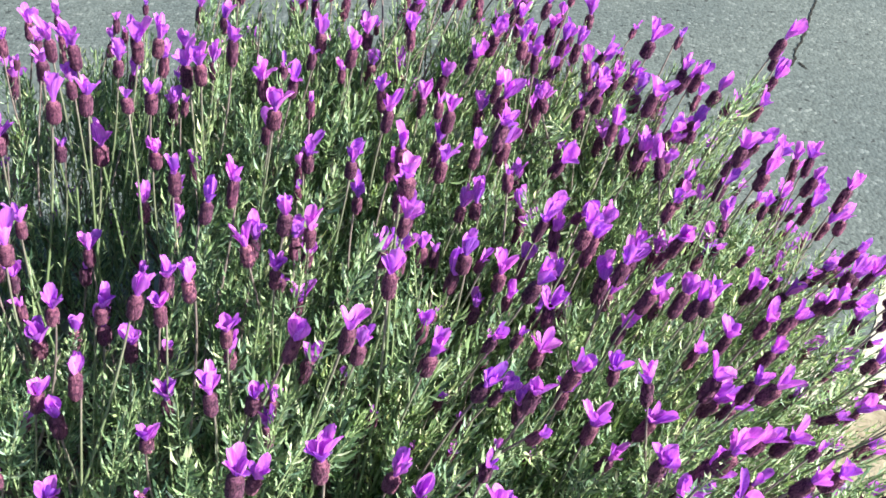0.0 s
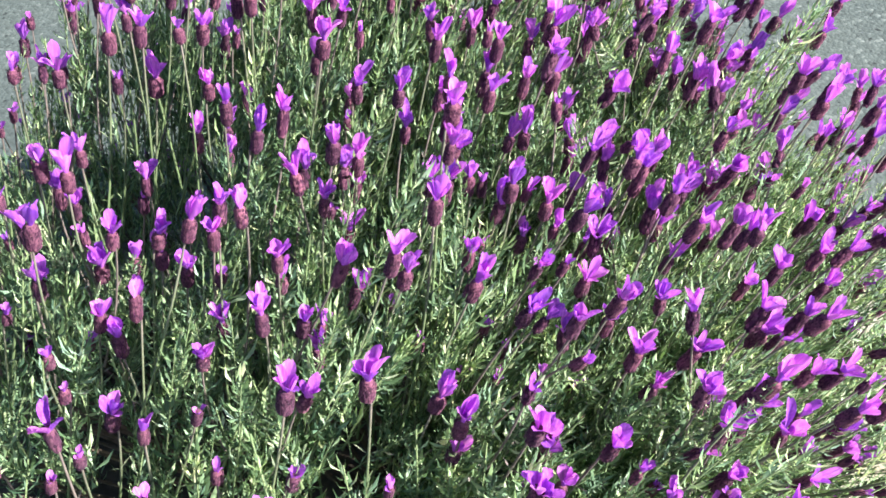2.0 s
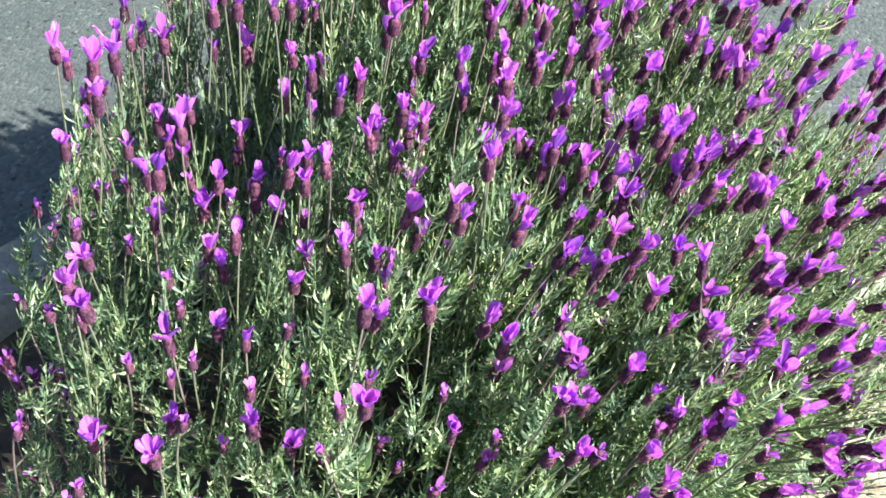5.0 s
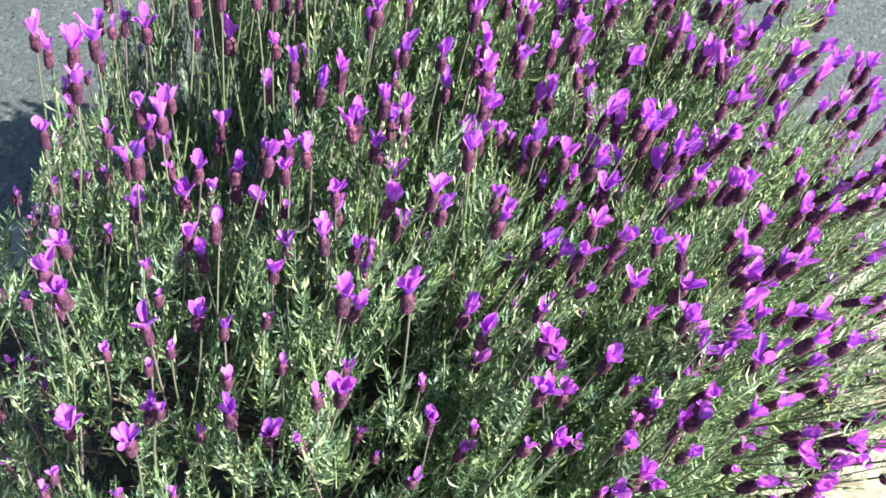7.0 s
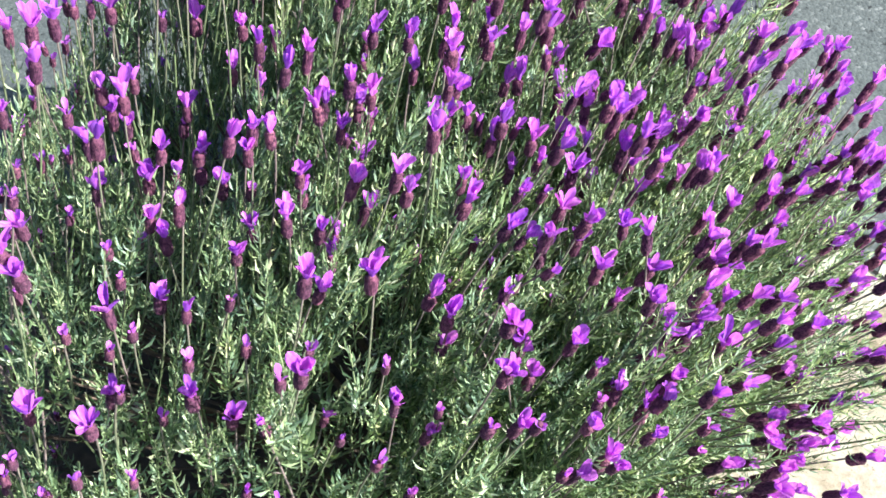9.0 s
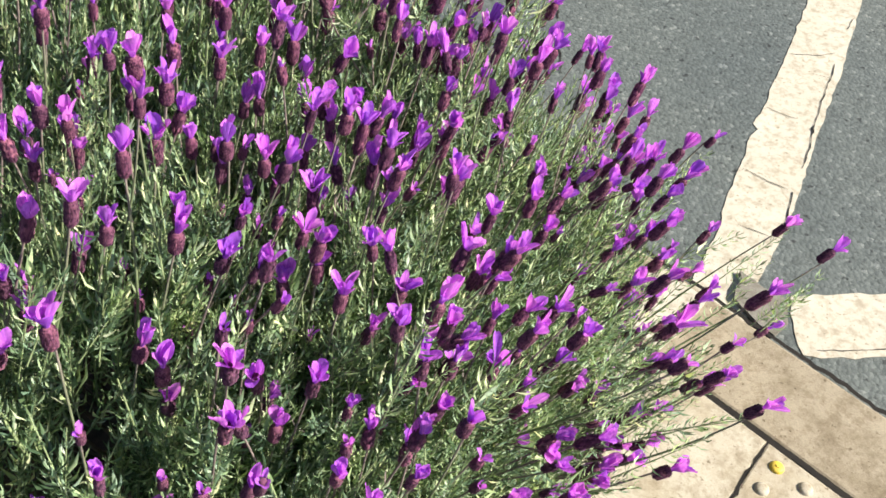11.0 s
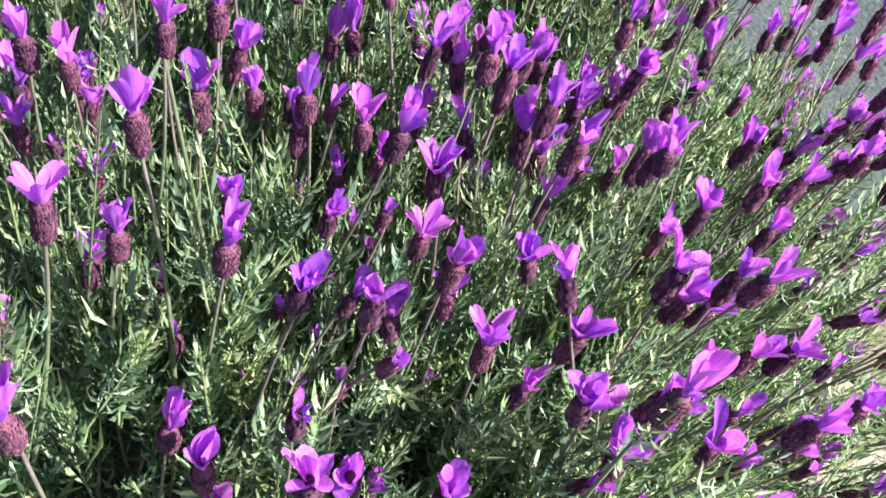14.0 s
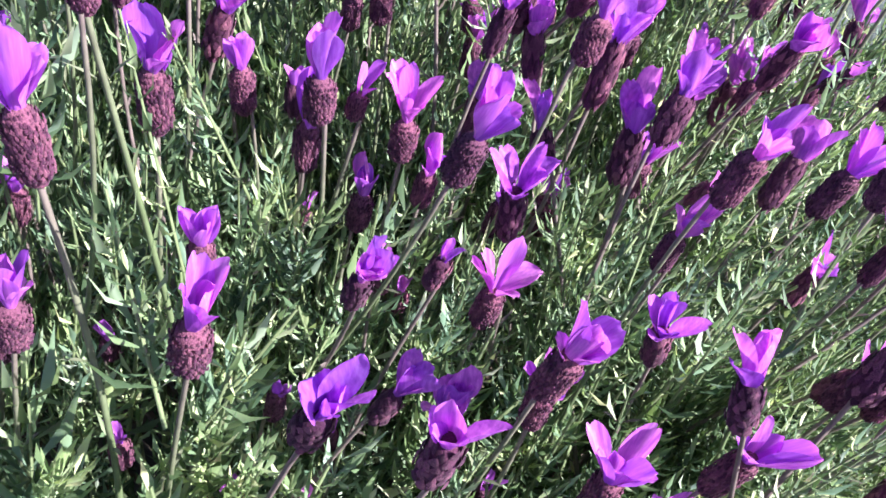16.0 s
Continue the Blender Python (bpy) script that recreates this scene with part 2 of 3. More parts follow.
ribbon("crack", [(0.956, 0.774), (1.017, 0.773), (1.088, 0.775), (1.6, 0.772), (2.2, 0.771)], 0.0018, 0.0034, CRACK, 21, short_line)
ribbon("crack", [(1.30, 2.75), (1.18, 2.50), (1.126, 2.336), (1.090, 2.262), (1.065, 2.202), (1.012, 2.092), (0.985, 2.052), (0.968, 2.003), (0.950, 1.965)], 0.0065, 0.002, CRACK, 22, ground)
ribbon("crack", [(0.972, 1.990), (0.988, 1.953)], 0.006, 0.002, CRACK, 23, ground)
ribbon("crack", [(0.67, 2.05), (0.651, 1.861), (0.640, 1.738), (0.61, 1.5)], 0.004, 0.002, CRACK, 24, ground)
# the open joints along the kerb: flat bands, their shade put into the colour
for across, width, seed in ((0.0085, 0.012, 41), (0.195, 0.010, 42)):
    ribbon("joint", [on_kerb(a, across) for a in (-7.0, -3.0, -0.8, -0.3, 0.0, 0.45)], width, 0.0085 if seed == 41 else 0.0095, CRACK, seed, kerb)
# a mortar patch where the kerb meets the asphalt
patch = slab("mortar_patch", ragged([(0.871, 0.956), (0.902, 0.917), (0.932, 0.883), (0.922, 0.827), (0.89, 0.803), (0.863, 0.828), (0.837, 0.889)], 0.02, 0.003, 5), 0.002, 0.0112, MORTAR, 0.0)
tagged(patch, "smooth grey mortar patch across the kerb", "mortar patch", kind="structure")

pave_near = slab("pavement", [on_kerb(-7.0, 0.0), on_kerb(-0.1045, 0.0), (0.548, 0.3215), (0.19, -0.06), (0.10, -0.15), (0.3, -1.2), (0.6, -4.5)], -0.1, 0.012, PAVING, 0.003)
tagged(pave_near, "cream concrete pavement with small round warning domes", "pavement", kind="structure")
pave_far = slab("pavement", [on_kerb(-0.1015, 0.0), on_kerb(0.45, 0.0), (0.22, 0.90), (0.188, -0.05), (0.546, 0.3235)], -0.1, 0.012, PAVING, 0.003)
tagged(pave_far, "smooth cream concrete pavement slab", "pavement", kind="structure")
ribbon("joint", [on_kerb(-0.103, 0.0), (0.547, 0.322), (0.19, -0.06)], 0.006, 0.0125, CRACK, 43, pave_near)


def dome_mesh(name, material):
    """A low round stud with a flat top."""
    verts, faces, ring = [], [], 16
    for rad, z in ((0.0118, 0.0), (0.0112, 0.0022), (0.0092, 0.0043), (0.0062, 0.0052), (0.0025, 0.0054)):
        verts += [(rad * math.cos(k / ring * math.tau), rad * math.sin(k / ring * math.tau), z) for k in range(ring)]
    for i in range(4):
        for k in range(ring):
            n = (k + 1) % ring
            faces.append((i * ring + k, i * ring + n, (i + 1) * ring + n, (i + 1) * ring + k))
    faces.append(tuple(range(4 * ring, 5 * ring)))
    return mesh_of(name, verts, faces, material, True)


stud, gold = dome_mesh("dome", PAVING), dome_mesh("dome", YELLOW)
for i in range(12):
    for j in range(12):
        ob = new("dome", gold if (i, j) == (0, 0) else stud)
        ob.parent = pave_near
        ob.location = (0.806 + 0.0340 * i - 0.0355 * j, 0.549 - 0.0370 * i - 0.0345 * j, 0.0118)
        if (i, j) == (0, 0):
            tagged(ob, "yellow painted warning dome with a bolt")
            bolt = new("bolt", mesh_of("bolt", [(0.0028 * math.cos(k * 1.047), 0.0028 * math.sin(k * 1.047), z) for z in (0.005, 0.0068) for k in range(6)],
                                       [tuple(range(6, 12))] + [(k, (k + 1) % 6, 6 + (k + 1) % 6, 6 + k) for k in range(6)], YELLOW))
            bolt.parent = ob

# the planting bed, its raised kerb on the asphalt's side
bed = slab("planting_bed", ragged([(0.20, 0.92), (0.45, 0.98), (0.1, 1.0), (-0.4, 0.96), (-0.78, 0.87), (-0.98, 0.62), (-1.1, 0.2), (-1.1, -4.4), (0.55, -4.4), (0.26, -1.2), (0.06, -0.16), (0.17, -0.06)], 0.06, 0.008, 6), -0.05, 0.03, SOIL, 0.01)
tagged(bed, "dry brown soil of a planting bed", "soil", kind="structure")
rim = [(0.52, 0.93, 0.012), (0.46, 1.02, 0.02), (0.15, 1.06, 0.08), (-0.4, 1.03, 0.10), (-0.70, 0.965, 0.10), (-0.86, 0.88, 0.10), (-0.98, 0.76, 0.10), (-1.08, 0.60, 0.10), (-1.18, 0.2, 0.10), (-1.2, -1.0, 0.10), (-1.2, -4.5, 0.10)]
verts, faces = [], []
for k, (x, y, h) in enumerate(rim):
    a, b = rim[max(0, k - 1)], rim[min(len(rim) - 1, k + 1)]
    d = Vector((b[0] - a[0], b[1] - a[1])).normalized()
    inner = (d.y, -d.x) if (d.y * (0 - x) - d.x * (0.4 - y)) > 0 else (-d.y, d.x)
    for w, z in ((0.0, -0.05), (0.004, h - 0.02), (0.012, h - 0.005), (0.03, h), (0.12, h), (0.143, h - 0.006), (0.15, h - 0.03), (0.15, -0.05)):
        verts.append((x + inner[0] * w, y + inner[1] * w, z))
    if k:
        for m in range(7):
            q = 8 * (k - 1) + m
            faces.append((q, q + 1, q + 9, q + 8))
back_kerb = new("kerb", mesh_of("kerb", verts, faces, GREYKERB, True))
tagged(back_kerb, "raised grey concrete kerb round the planting bed", "kerb", kind="structure")


def dry_leaf(x, y, turn, size):
    r = random.Random(int(x * 1000))
    verts = []
    for i in range(6):
        f = i / 5
        w = 0.4 * math.sin(math.pi * min(1, 0.08 + 0.9 * f))
        for u in (-1, 0, 1):
            verts.append((u * w * 0.5, f - 0.5, 0.12 * abs(u) + 0.10 * math.sin(4 * f + r.random()) + 0.05))
    faces = [(3 * i + k, 3 * i + k + 1, 3 * i + k + 4, 3 * i + k + 3) for i in range(5) for k in range(2)]
    ob = new("fallen_leaf", mesh_of("fallen_leaf", verts, faces, DRYLEAF, True))
    ob.matrix_basis = Matrix.Translation((x, y, 0.028)) @ Matrix.Rotation(turn, 4, "Z") @ Matrix.Diagonal((size, size, size, 1))
    tagged(ob, "dry tan fallen leaf curled on the soil", "leaf", "fallen leaves")


for x, y, turn, size in ((-0.70, 0.33, 0.4, 0.06), (-0.62, 0.28, 2.0, 0.05), (-0.76, 0.40, 1.1, 0.07), (-0.55, 0.20, 0.2, 0.045), (-0.66, 0.42, 2.7, 0.05), (-0.82, 0.30, 0.9, 0.06), (-0.5, 0.12, 1.7, 0.05)):
    dry_leaf(x, y, turn, size)

# ---- the lavender bush ----
MID_X, MID_Y = -0.02, 0.52
BEARINGS = np.radians([-180, -160, -135, -90, -45, -15, 5, 20, 50, 90, 115, 145, 180])
SPREAD = [0.60, 0.61, 0.60, 0.46, 0.44, 0.475, 0.595, 0.66, 0.71, 0.65, 0.70, 0.80, 0.60]       # how far the leaves reach, by bearing
LEANS = [-0.05, 0.0, 0.0, 0.08, 0.26, 0.38, 0.36, 0.32, 0.20, 0.08, 0.05, 0.0, -0.05]          # how much the stems lean outwards
UNDERCUT = [0.10, 0.10, 0.10, 0.10, 0.30, 0.40, 0.40, 0.35, 0.25, 0.10, 0.10, 0.10, 0.10]     # how far the skirt draws in towards the ground
GAP_X, GAP_Y = -0.400, 0.715                                                  # an open hollow between the stems


def unit(v):
    return v / np.linalg.norm(v, axis=-1, keepdims=True)


def hollow_at(x, y):
    """1 in the middle of the hollow, falling to 0 outside; it is longer than wide."""
    along, across = (x - GAP_X) * -0.585 + (y - GAP_Y) * 0.811, (x - GAP_X) * 0.811 + (y - GAP_Y) * 0.585
    return np.exp(-(along / 0.15) ** 2 - (across / 0.13) ** 2)


def stem_way(x, y, z):
    """The way stems grow at a place: all lean a little to the sun, those of the skirt outwards too."""
    dx, dy = np.asarray(x) - MID_X, np.asarray(y) - MID_Y
    phi = np.arctan2(dy, dx)
    q = np.minimum(1.0, np.hypot(dx, dy) / np.interp(phi, BEARINGS, SPREAD))
    tilt = np.interp(phi, BEARINGS, LEANS) * np.radians(70) * q ** 1.6 * (1 + 1.5 * np.maximum(0.0, 1 - np.asarray(z) / 0.58))
    return unit(np.stack([np.cos(phi) * np.sin(tilt) + 0.20, np.sin(phi) * np.sin(tilt) + 0.12, np.cos(tilt)], -1))


def bush_point(phi, s):
    """A place on the bush's outside for arrays of bearing and s (0 at the top, 1 at the foot), and the way stems grow there."""
    spread, under = (np.interp(phi, BEARINGS, some) for some in (SPREAD, UNDERCUT))
    q = np.where(s < 0.66, np.sqrt(s / 0.66) * 0.90, 0.0)
    edge = math.sqrt(1 - 0.90 ** 6)
    p = np.where(s < 0.66, np.sqrt(1 - q ** 6), edge * (1 - (s - 0.66) / 0.34 * 0.80))
    q = np.where(s < 0.66, q, (1 - p ** 2) ** (1 / 6))
    far = q * spread * (1 - under * (1 - np.minimum(1, p / 0.65)))
    x, y = MID_X + np.cos(phi) * far, MID_Y + np.sin(phi) * far
    top = 0.656 + 0.02 * np.clip(-x / 0.4, 0, 1) + 0.06 * np.clip((y - 0.6) / 0.4, 0, 1) - 0.26 * np.maximum(0, x) - 0.15 * np.maximum(0, x - 0.4) - 0.06 * np.maximum(0, y - 1.0) - 0.40 * np.maximum(0, 0.36 - y)
    hollow = 0.40 * hollow_at(x, y)
    z = top * p - hollow * p
    return np.stack([x, y, z], -1), stem_way(x, y, z)


def raw_mesh(name, verts, loops, sizes, material, smooth=True):
    me = bpy.data.meshes.new(name)
    me.vertices.add(len(verts))
    me.vertices.foreach_set("co", np.asarray(verts, np.float32).ravel())
    me.loops.add(len(loops))
    me.loops.foreach_set("vertex_index", np.asarray(loops, np.int32))
    me.polygons.add(len(sizes))
    me.polygons.foreach_set("loop_start", np.r_[0, np.cumsum(sizes)[:-1]].astype(np.int32))
    me.polygons.foreach_set("use_smooth", np.full(len(sizes), smooth))
    me.update(calc_edges=True)
    me.materials.append(material)
    return me


def leaves_mesh(name, bases, ways, sides, lengths, widths):
    """Many narrow leaves, each folded along its middle and curved a little."""
    n = len(bases)
    ways, sides = unit(ways), unit(sides)
    ups = np.cross(sides, ways)
    mid = bases + ways * (lengths * 0.50)[:, None] + ups * (lengths * 0.085)[:, None]
    off, fold = sides * (widths * 0.5)[:, None], ups * (widths * 0.16)[:, None]
    tips = bases + ways * lengths[:, None] - ups * (lengths * 0.10)[:, None]
    pts = np.stack([bases, mid - off + fold, mid, mid + off + fold, tips], 1)
    tris = np.array([(0, 2, 1), (0, 3, 2), (1, 2, 4), (2, 3, 4)])
    loops = (tris[None] + np.arange(n)[:, None, None] * 5).ravel()
    return raw_mesh(name, pts.reshape(-1, 3), loops, np.full(4 * n, 3), LEAF)


def twigs_mesh(name, feet, tips, thick, material):
    """Three-sided stems from foot to tip."""
    axis = unit(tips - feet)
    a = unit(np.cross(axis, (0.31, 0.52, 0.8)))
    b = np.cross(axis, a)
    pts = [(end + w * thick * (a * math.cos(k) + b * math.sin(k))) for end, w in ((feet, 1.2), (tips, 0.6)) for k in (0, 2.1, 4.2)]
    quads = np.array([(0, 1, 4, 3), (1, 2, 5, 4), (2, 0, 3, 5)])
    n = len(feet)
    loops = (quads[None] + np.arange(n)[:, None, None] * 6).ravel()
    return raw_mesh(name, np.stack(pts, 1).reshape(-1, 3), loops, np.full(3 * n, 4), material)


def tufts(count, seed, bare=1.4):
    """Places and ways of leafy shoots, in tufts all over the bush, looser on its shaded side."""
    r = np.random.default_rng(seed)
    tuft = np.arange(count) % max(1, count // 6)
    spots, ways = bush_point(r.uniform(-math.pi, math.pi, count), r.random(count))
    at, way = spots[tuft] + r.normal(0, 0.013, (count, 3)), unit(ways[tuft] + r.normal(0, 0.09, (count, 3)))
    way = unit(way + r.normal(0, 0.11, (count, 3)))
    loose = np.clip((0.20 - at[:, 0]) / 0.25, 0, 1) * np.clip((0.62 - at[:, 1]) / 0.2, 0, 1)
    sparse = np.clip((-0.12 - at[:, 0]) / 0.2, 0, 1) * np.clip((0.70 - at[:, 1]) / 0.15, 0, 1) * np.clip((at[:, 1] - 0.18) / 0.1, 0, 1)
    sparse = np.maximum(sparse, 0.9 * np.clip((0.38 - at[:, 1]) / 0.12, 0, 1) * np.clip((at[:, 0] + 0.32) / 0.1, 0, 1) * np.clip((0.15 - at[:, 0]) / 0.1, 0, 1))
    chosen = (r.random(count) > 0.68 * loose) & (r.random(count) > 0.70 * sparse) & (r.random(count) > bare * hollow_at(at[:, 0], at[:, 1]))
    return at[chosen], way[chosen]


def shoots(at, way, shallow, deep, leaf_len, span, gap, seed):
    """Leafy shoots that end below the given places: the leaf arrays, and the shoots' feet and tips."""
    r = np.random.default_rng(seed)
    count = len(at)
    lower = 1 + 0.45 * np.clip((-0.05 - at[:, :1]) / 0.2, 0, 1)
    tip = at - way * r.uniform(shallow, deep, (count, 1)) * lower + way * np.where(r.random((count, 1)) < 0.16, 0.035, 0.0)
    tip[:, 2] = np.maximum(tip[:, 2], 0.03)
    length = span * r.uniform(0.6, 1.35, count)
    coarse = np.clip(1.20 - 0.4 * np.maximum(0, tip[:, 0]) + 1.2 * np.maximum(0, tip[:, 0] - 0.42), 1.05, 1.25)
    size = coarse * leaf_len * r.uniform(0.7, 1.2, count) * np.where(r.random(count) < 0.08, 1.5, 1.0)
    foot = tip - way * length[:, None]
    a = unit(np.cross(way, unit(r.normal(0, 1, (count, 3)))))
    b = np.cross(way, a)
    splay = 0.22 * np.clip(tip[:, 0] / 0.3, 0, 1)
    nodes, out = int(span / gap), []
    for k in range(nodes):
        f = k / nodes
        here = foot + way * (length * f)[:, None] + r.normal(0, 0.0012, (count, 3))
        turn = k * 1.57 + r.normal(0, 0.3, count)
        for side, share in ((0.0, 1.0), (3.14, 1.0), (1.57, 0.6), (4.71, 0.55)):     # a pair of leaves, and the young ones in their axils
            c, sn = np.cos(turn + side)[:, None], np.sin(turn + side)[:, None]
            wide = ((0.85 - 0.35 * f + splay) * r.uniform(0.7, 1.3, count))[:, None]
            long = share * size * r.uniform(0.65, 1.2, count) * (1.0 - 0.45 * f * f)
            out.append((here, way * np.cos(wide) + (a * c + b * sn) * np.sin(wide), b * c - a * sn, long, coarse * long * r.uniform(0.080, 0.125, count) + 0.0006))
    leaves = [np.concatenate([o[k] for o in out]) for k in range(5)]
    keep = leaves[0][:, 2] > 0.03
    return [x[keep] for x in leaves], foot, tip


def leafy(at, way, shallow, deep, leaf_len, span, gap, seed, thick=0.0014):
    """Shoots with their leaves, as two meshes of the bush."""
    arrays, foot, tip = shoots(at, way, shallow, deep, leaf_len, span, gap, seed)
    ob = new("foliage", leaves_mesh("foliage", *arrays))
    ob.parent = bush
    tagged(ob, "narrow grey-green leaves on upright shoots", kind="stuff")
    ob = new("greenery", twigs_mesh("greenery", foot - (tip - foot) * 0.25, tip, thick, SHOOT))
    ob.parent = bush
    tagged(ob, "pale green leafy shoots", kind="stuff")


bush = new("lavender_bush")
tagged(bush, "large flowering lavender bush with purple heads and grey-green leaves", "bush")
leafy(*tufts(4300, 1), -0.004, 0.125, 0.0205, 0.12, 0.0085, 1)
leafy(*tufts(2300, 2, 0.2), 0.10, 0.26, 0.022, 0.12, 0.012, 2)

# the woody branches inside
wr = np.random.default_rng(5)
at, way = bush_point(wr.uniform(-math.pi, math.pi, 260), wr.random(260))
end = at - way * 0.24
end[:, 2] = np.maximum(end[:, 2], 0.06)
root = np.stack([MID_X + (end[:, 0] - MID_X) * 0.35, MID_Y + (end[:, 1] - MID_Y) * 0.35, np.zeros(260)], -1)
ob = new("brushwood", twigs_mesh("brushwood", root, end, 0.0035, WOOD))
ob.parent = bush
tagged(ob, "brown woody branches inside the bush", kind="stuff")


# one flower head in several shapes, its foot at the origin, growing along z
def spike_mesh(name, length, radius, seed, step=0.0014, per=19):
    """A barrel of small overlapping scales in upright rows, blunt at both ends."""
    r = random.Random(seed)
    verts, faces = [], []
    ring, prof = 10, ((0.0, 0.45), (0.08, 0.74), (0.3, 0.90), (0.62, 0.92), (0.86, 0.78), (0.98, 0.42))
    for f, w in prof:
        for j in range(ring):
            verts.append((radius * w * math.cos(j / ring * math.tau), radius * w * math.sin(j / ring * math.tau), length * f))
    for i in range(len(prof) - 1):
        for j in range(ring):
            k = (j + 1) % ring
            faces.append((i * ring + j, i * ring + k, (i + 1) * ring + k, (i + 1) * ring + j))
    faces.append(tuple(range((len(prof) - 1) * ring, len(prof) * ring)))
    faces.append(tuple(reversed(range(ring))))
    rows = max(6, int(length / step))
    for i in range(rows):
        for j in range(per):
            f = (i + r.uniform(0.1, 0.5)) / rows
            swell = min(1.0, 0.55 + 3.2 * f, 0.45 + 3.0 * (1.02 - f))
            ang = (j + 0.5 * (i % 2)) / per * math.tau + r.uniform(-1.7, 1.7) / per
            rad = radius * swell * r.uniform(0.93, 1.04)
            wide, tall = radius * r.uniform(4.0, 5.6) / per, step * 1.7 * r.uniform(0.8, 1.25)
            c, s = math.cos(ang), math.sin(ang)
            z = length * f * 0.93
            q = len(verts)
            for out, side, up in ((0.84, 0.0, -0.5), (0.95, -0.5, -0.1), (1.02, 0.0, -0.15), (0.95, 0.5, -0.1), (0.95, -0.32, 0.35), (1.05, 0.0, 0.40), (0.95, 0.32, 0.35), (0.96, 0.0, 0.75)):
                verts.append((c * rad * out - s * wide * side, s * rad * out + c * wide * side, z + tall * up))
            faces += [(q, q + 2, q + 1), (q, q + 3, q + 2), (q + 1, q + 2, q + 5, q + 4), (q + 2, q + 3, q + 6, q + 5), (q + 4, q + 5, q + 7), (q + 5, q + 6, q + 7)]
    return mesh_of(name, verts, faces, SPIKE, True)


def petal_mesh(name, length, width, curl, wave, seed):
    """A standing bract: a paddle with a narrow foot and a broad round top, cupped, with a wavy rim."""
    r = random.Random(seed)
    rows, cols = 9, 7
    verts, faces = [], []
    lop = r.uniform(-0.12, 0.12)
    for i in range(rows):
        f = math.sin(i / (rows - 1) * math.pi / 2)
        g = min(1.0, f / 0.66)
        half = width * 0.5 * (0.26 + 0.74 * g * g * (3 - 2 * g))
        if f > 0.66:
            half *= max(0.30, (1 - min(1.0, (f - 0.66) / 0.345) ** 2.8) ** 0.45)
        for j in range(cols):
            u = j / (cols - 1) * 2 - 1
            rim = abs(u) ** 2
            y = curl * length * f * f - rim * half * 0.75 * (1 - 0.55 * f) + 0.7 * wave * length * math.sin(5 * f + 2.2 * u + seed) * f * (0.4 + 0.6 * rim)
            z = length * f + 0.03 * length * f * f * math.cos(3.1 * u + 2 * seed) + r.uniform(-0.0003, 0.0003)
            verts.append((u * half + lop * length * f * f, y, z))
    for i in range(rows - 1):
        for j in range(cols - 1):
            q = i * cols + j
            faces.append((q, q + 1, q + cols + 1, q + cols))
    return mesh_of(name, verts, faces, PETAL, True)


def stalk_mesh(name, length, bend, seed):
    """A thin stalk below a head."""
    verts, faces = [], []
    rows, ring = 9, 5
    for i in range(rows):
        f = i / (rows - 1)
        rad = 0.00095 + 0.0005 * f
        x, y = bend * length * f * f, 0.02 * length * math.sin(3 * f + seed)
        for j in range(ring):
            verts.append((x + rad * math.cos(j / ring * math.tau), y + rad * math.sin(j / ring * math.tau), 0.002 - length * f))
    for i in range(rows - 1):
        for j in range(ring):
            k = (j + 1) % ring
            faces.append((i * ring + k, i * ring + j, (i + 1) * ring + j, (i + 1) * ring + k))
    r = random.Random(seed + 70)
    for f in (0.30, 0.48, 0.66, 0.84)[seed % 3 == 2:]:
        turn = r.uniform(0, math.tau)
        for half in (0.0, math.pi):                      # a pair of small leaves
            c, s = math.cos(turn + half), math.sin(turn + half)
            x, y, z = bend * length * f * f, 0.02 * length * math.sin(3 * f + seed), 0.002 - length * f
            long, wide = r.uniform(0.010, 0.016), r.uniform(0.0007, 0.0010)
            q = len(verts)
            verts += [(x, y, z), (x + c * long * 0.34 - s * wide, y + s * long * 0.34 + c * wide, z + long * 0.36), (x + c * long * 0.34, y + s * long * 0.34, z + long * 0.33),
                      (x + c * long * 0.34 + s * wide, y + s * long * 0.34 - c * wide, z + long * 0.36), (x + c * long * 0.75, y + s * long * 0.75, z + long * 0.66)]
            faces += [(q, q + 2, q + 1), (q, q + 3, q + 2), (q + 1, q + 2, q + 4), (q + 2, q + 3, q + 4)]
    return mesh_of(name, verts, faces, STALK, True)


SPIKE_LEN = (0.0235, 0.0215, 0.026, 0.0175, 0.015, 0.0225)
SPIKES = [spike_mesh("spike", l, w, i) for i, (l, w) in enumerate(zip(SPIKE_LEN, (0.0054, 0.0055, 0.0055, 0.0048, 0.0043, 0.0058)))]
PLAIN_SPIKES = {me: spike_mesh("spike", l, w, i, 0.0030, 9) for i, (me, l, w) in enumerate(zip(SPIKES, SPIKE_LEN, (0.0054, 0.0055, 0.0055, 0.0048, 0.0043, 0.0058)))}     # for the heads far off
PETALS = [petal_mesh("petal", l, w, c, v, i) for i, (l, w, c, v) in enumerate((
    (0.0210, 0.0108, 0.0, 0.06), (0.0185, 0.0110, 0.12, 0.07), (0.0220, 0.0098, 0.06, 0.06), (0.016, 0.0110, 0.24, 0.07), (0.0190, 0.0124, -0.12, 0.08), (0.0215, 0.0088, 0.16, 0.07), (0.014, 0.0098, 0.32, 0.08)))]
STALKS = [stalk_mesh("flower_stalk", l, b, i) for i, (l, b) in enumerate(((0.23, 0.09), (0.21, -0.08), (0.24, 0.14), (0.22, 0.03), (0.20, 0.11)))]


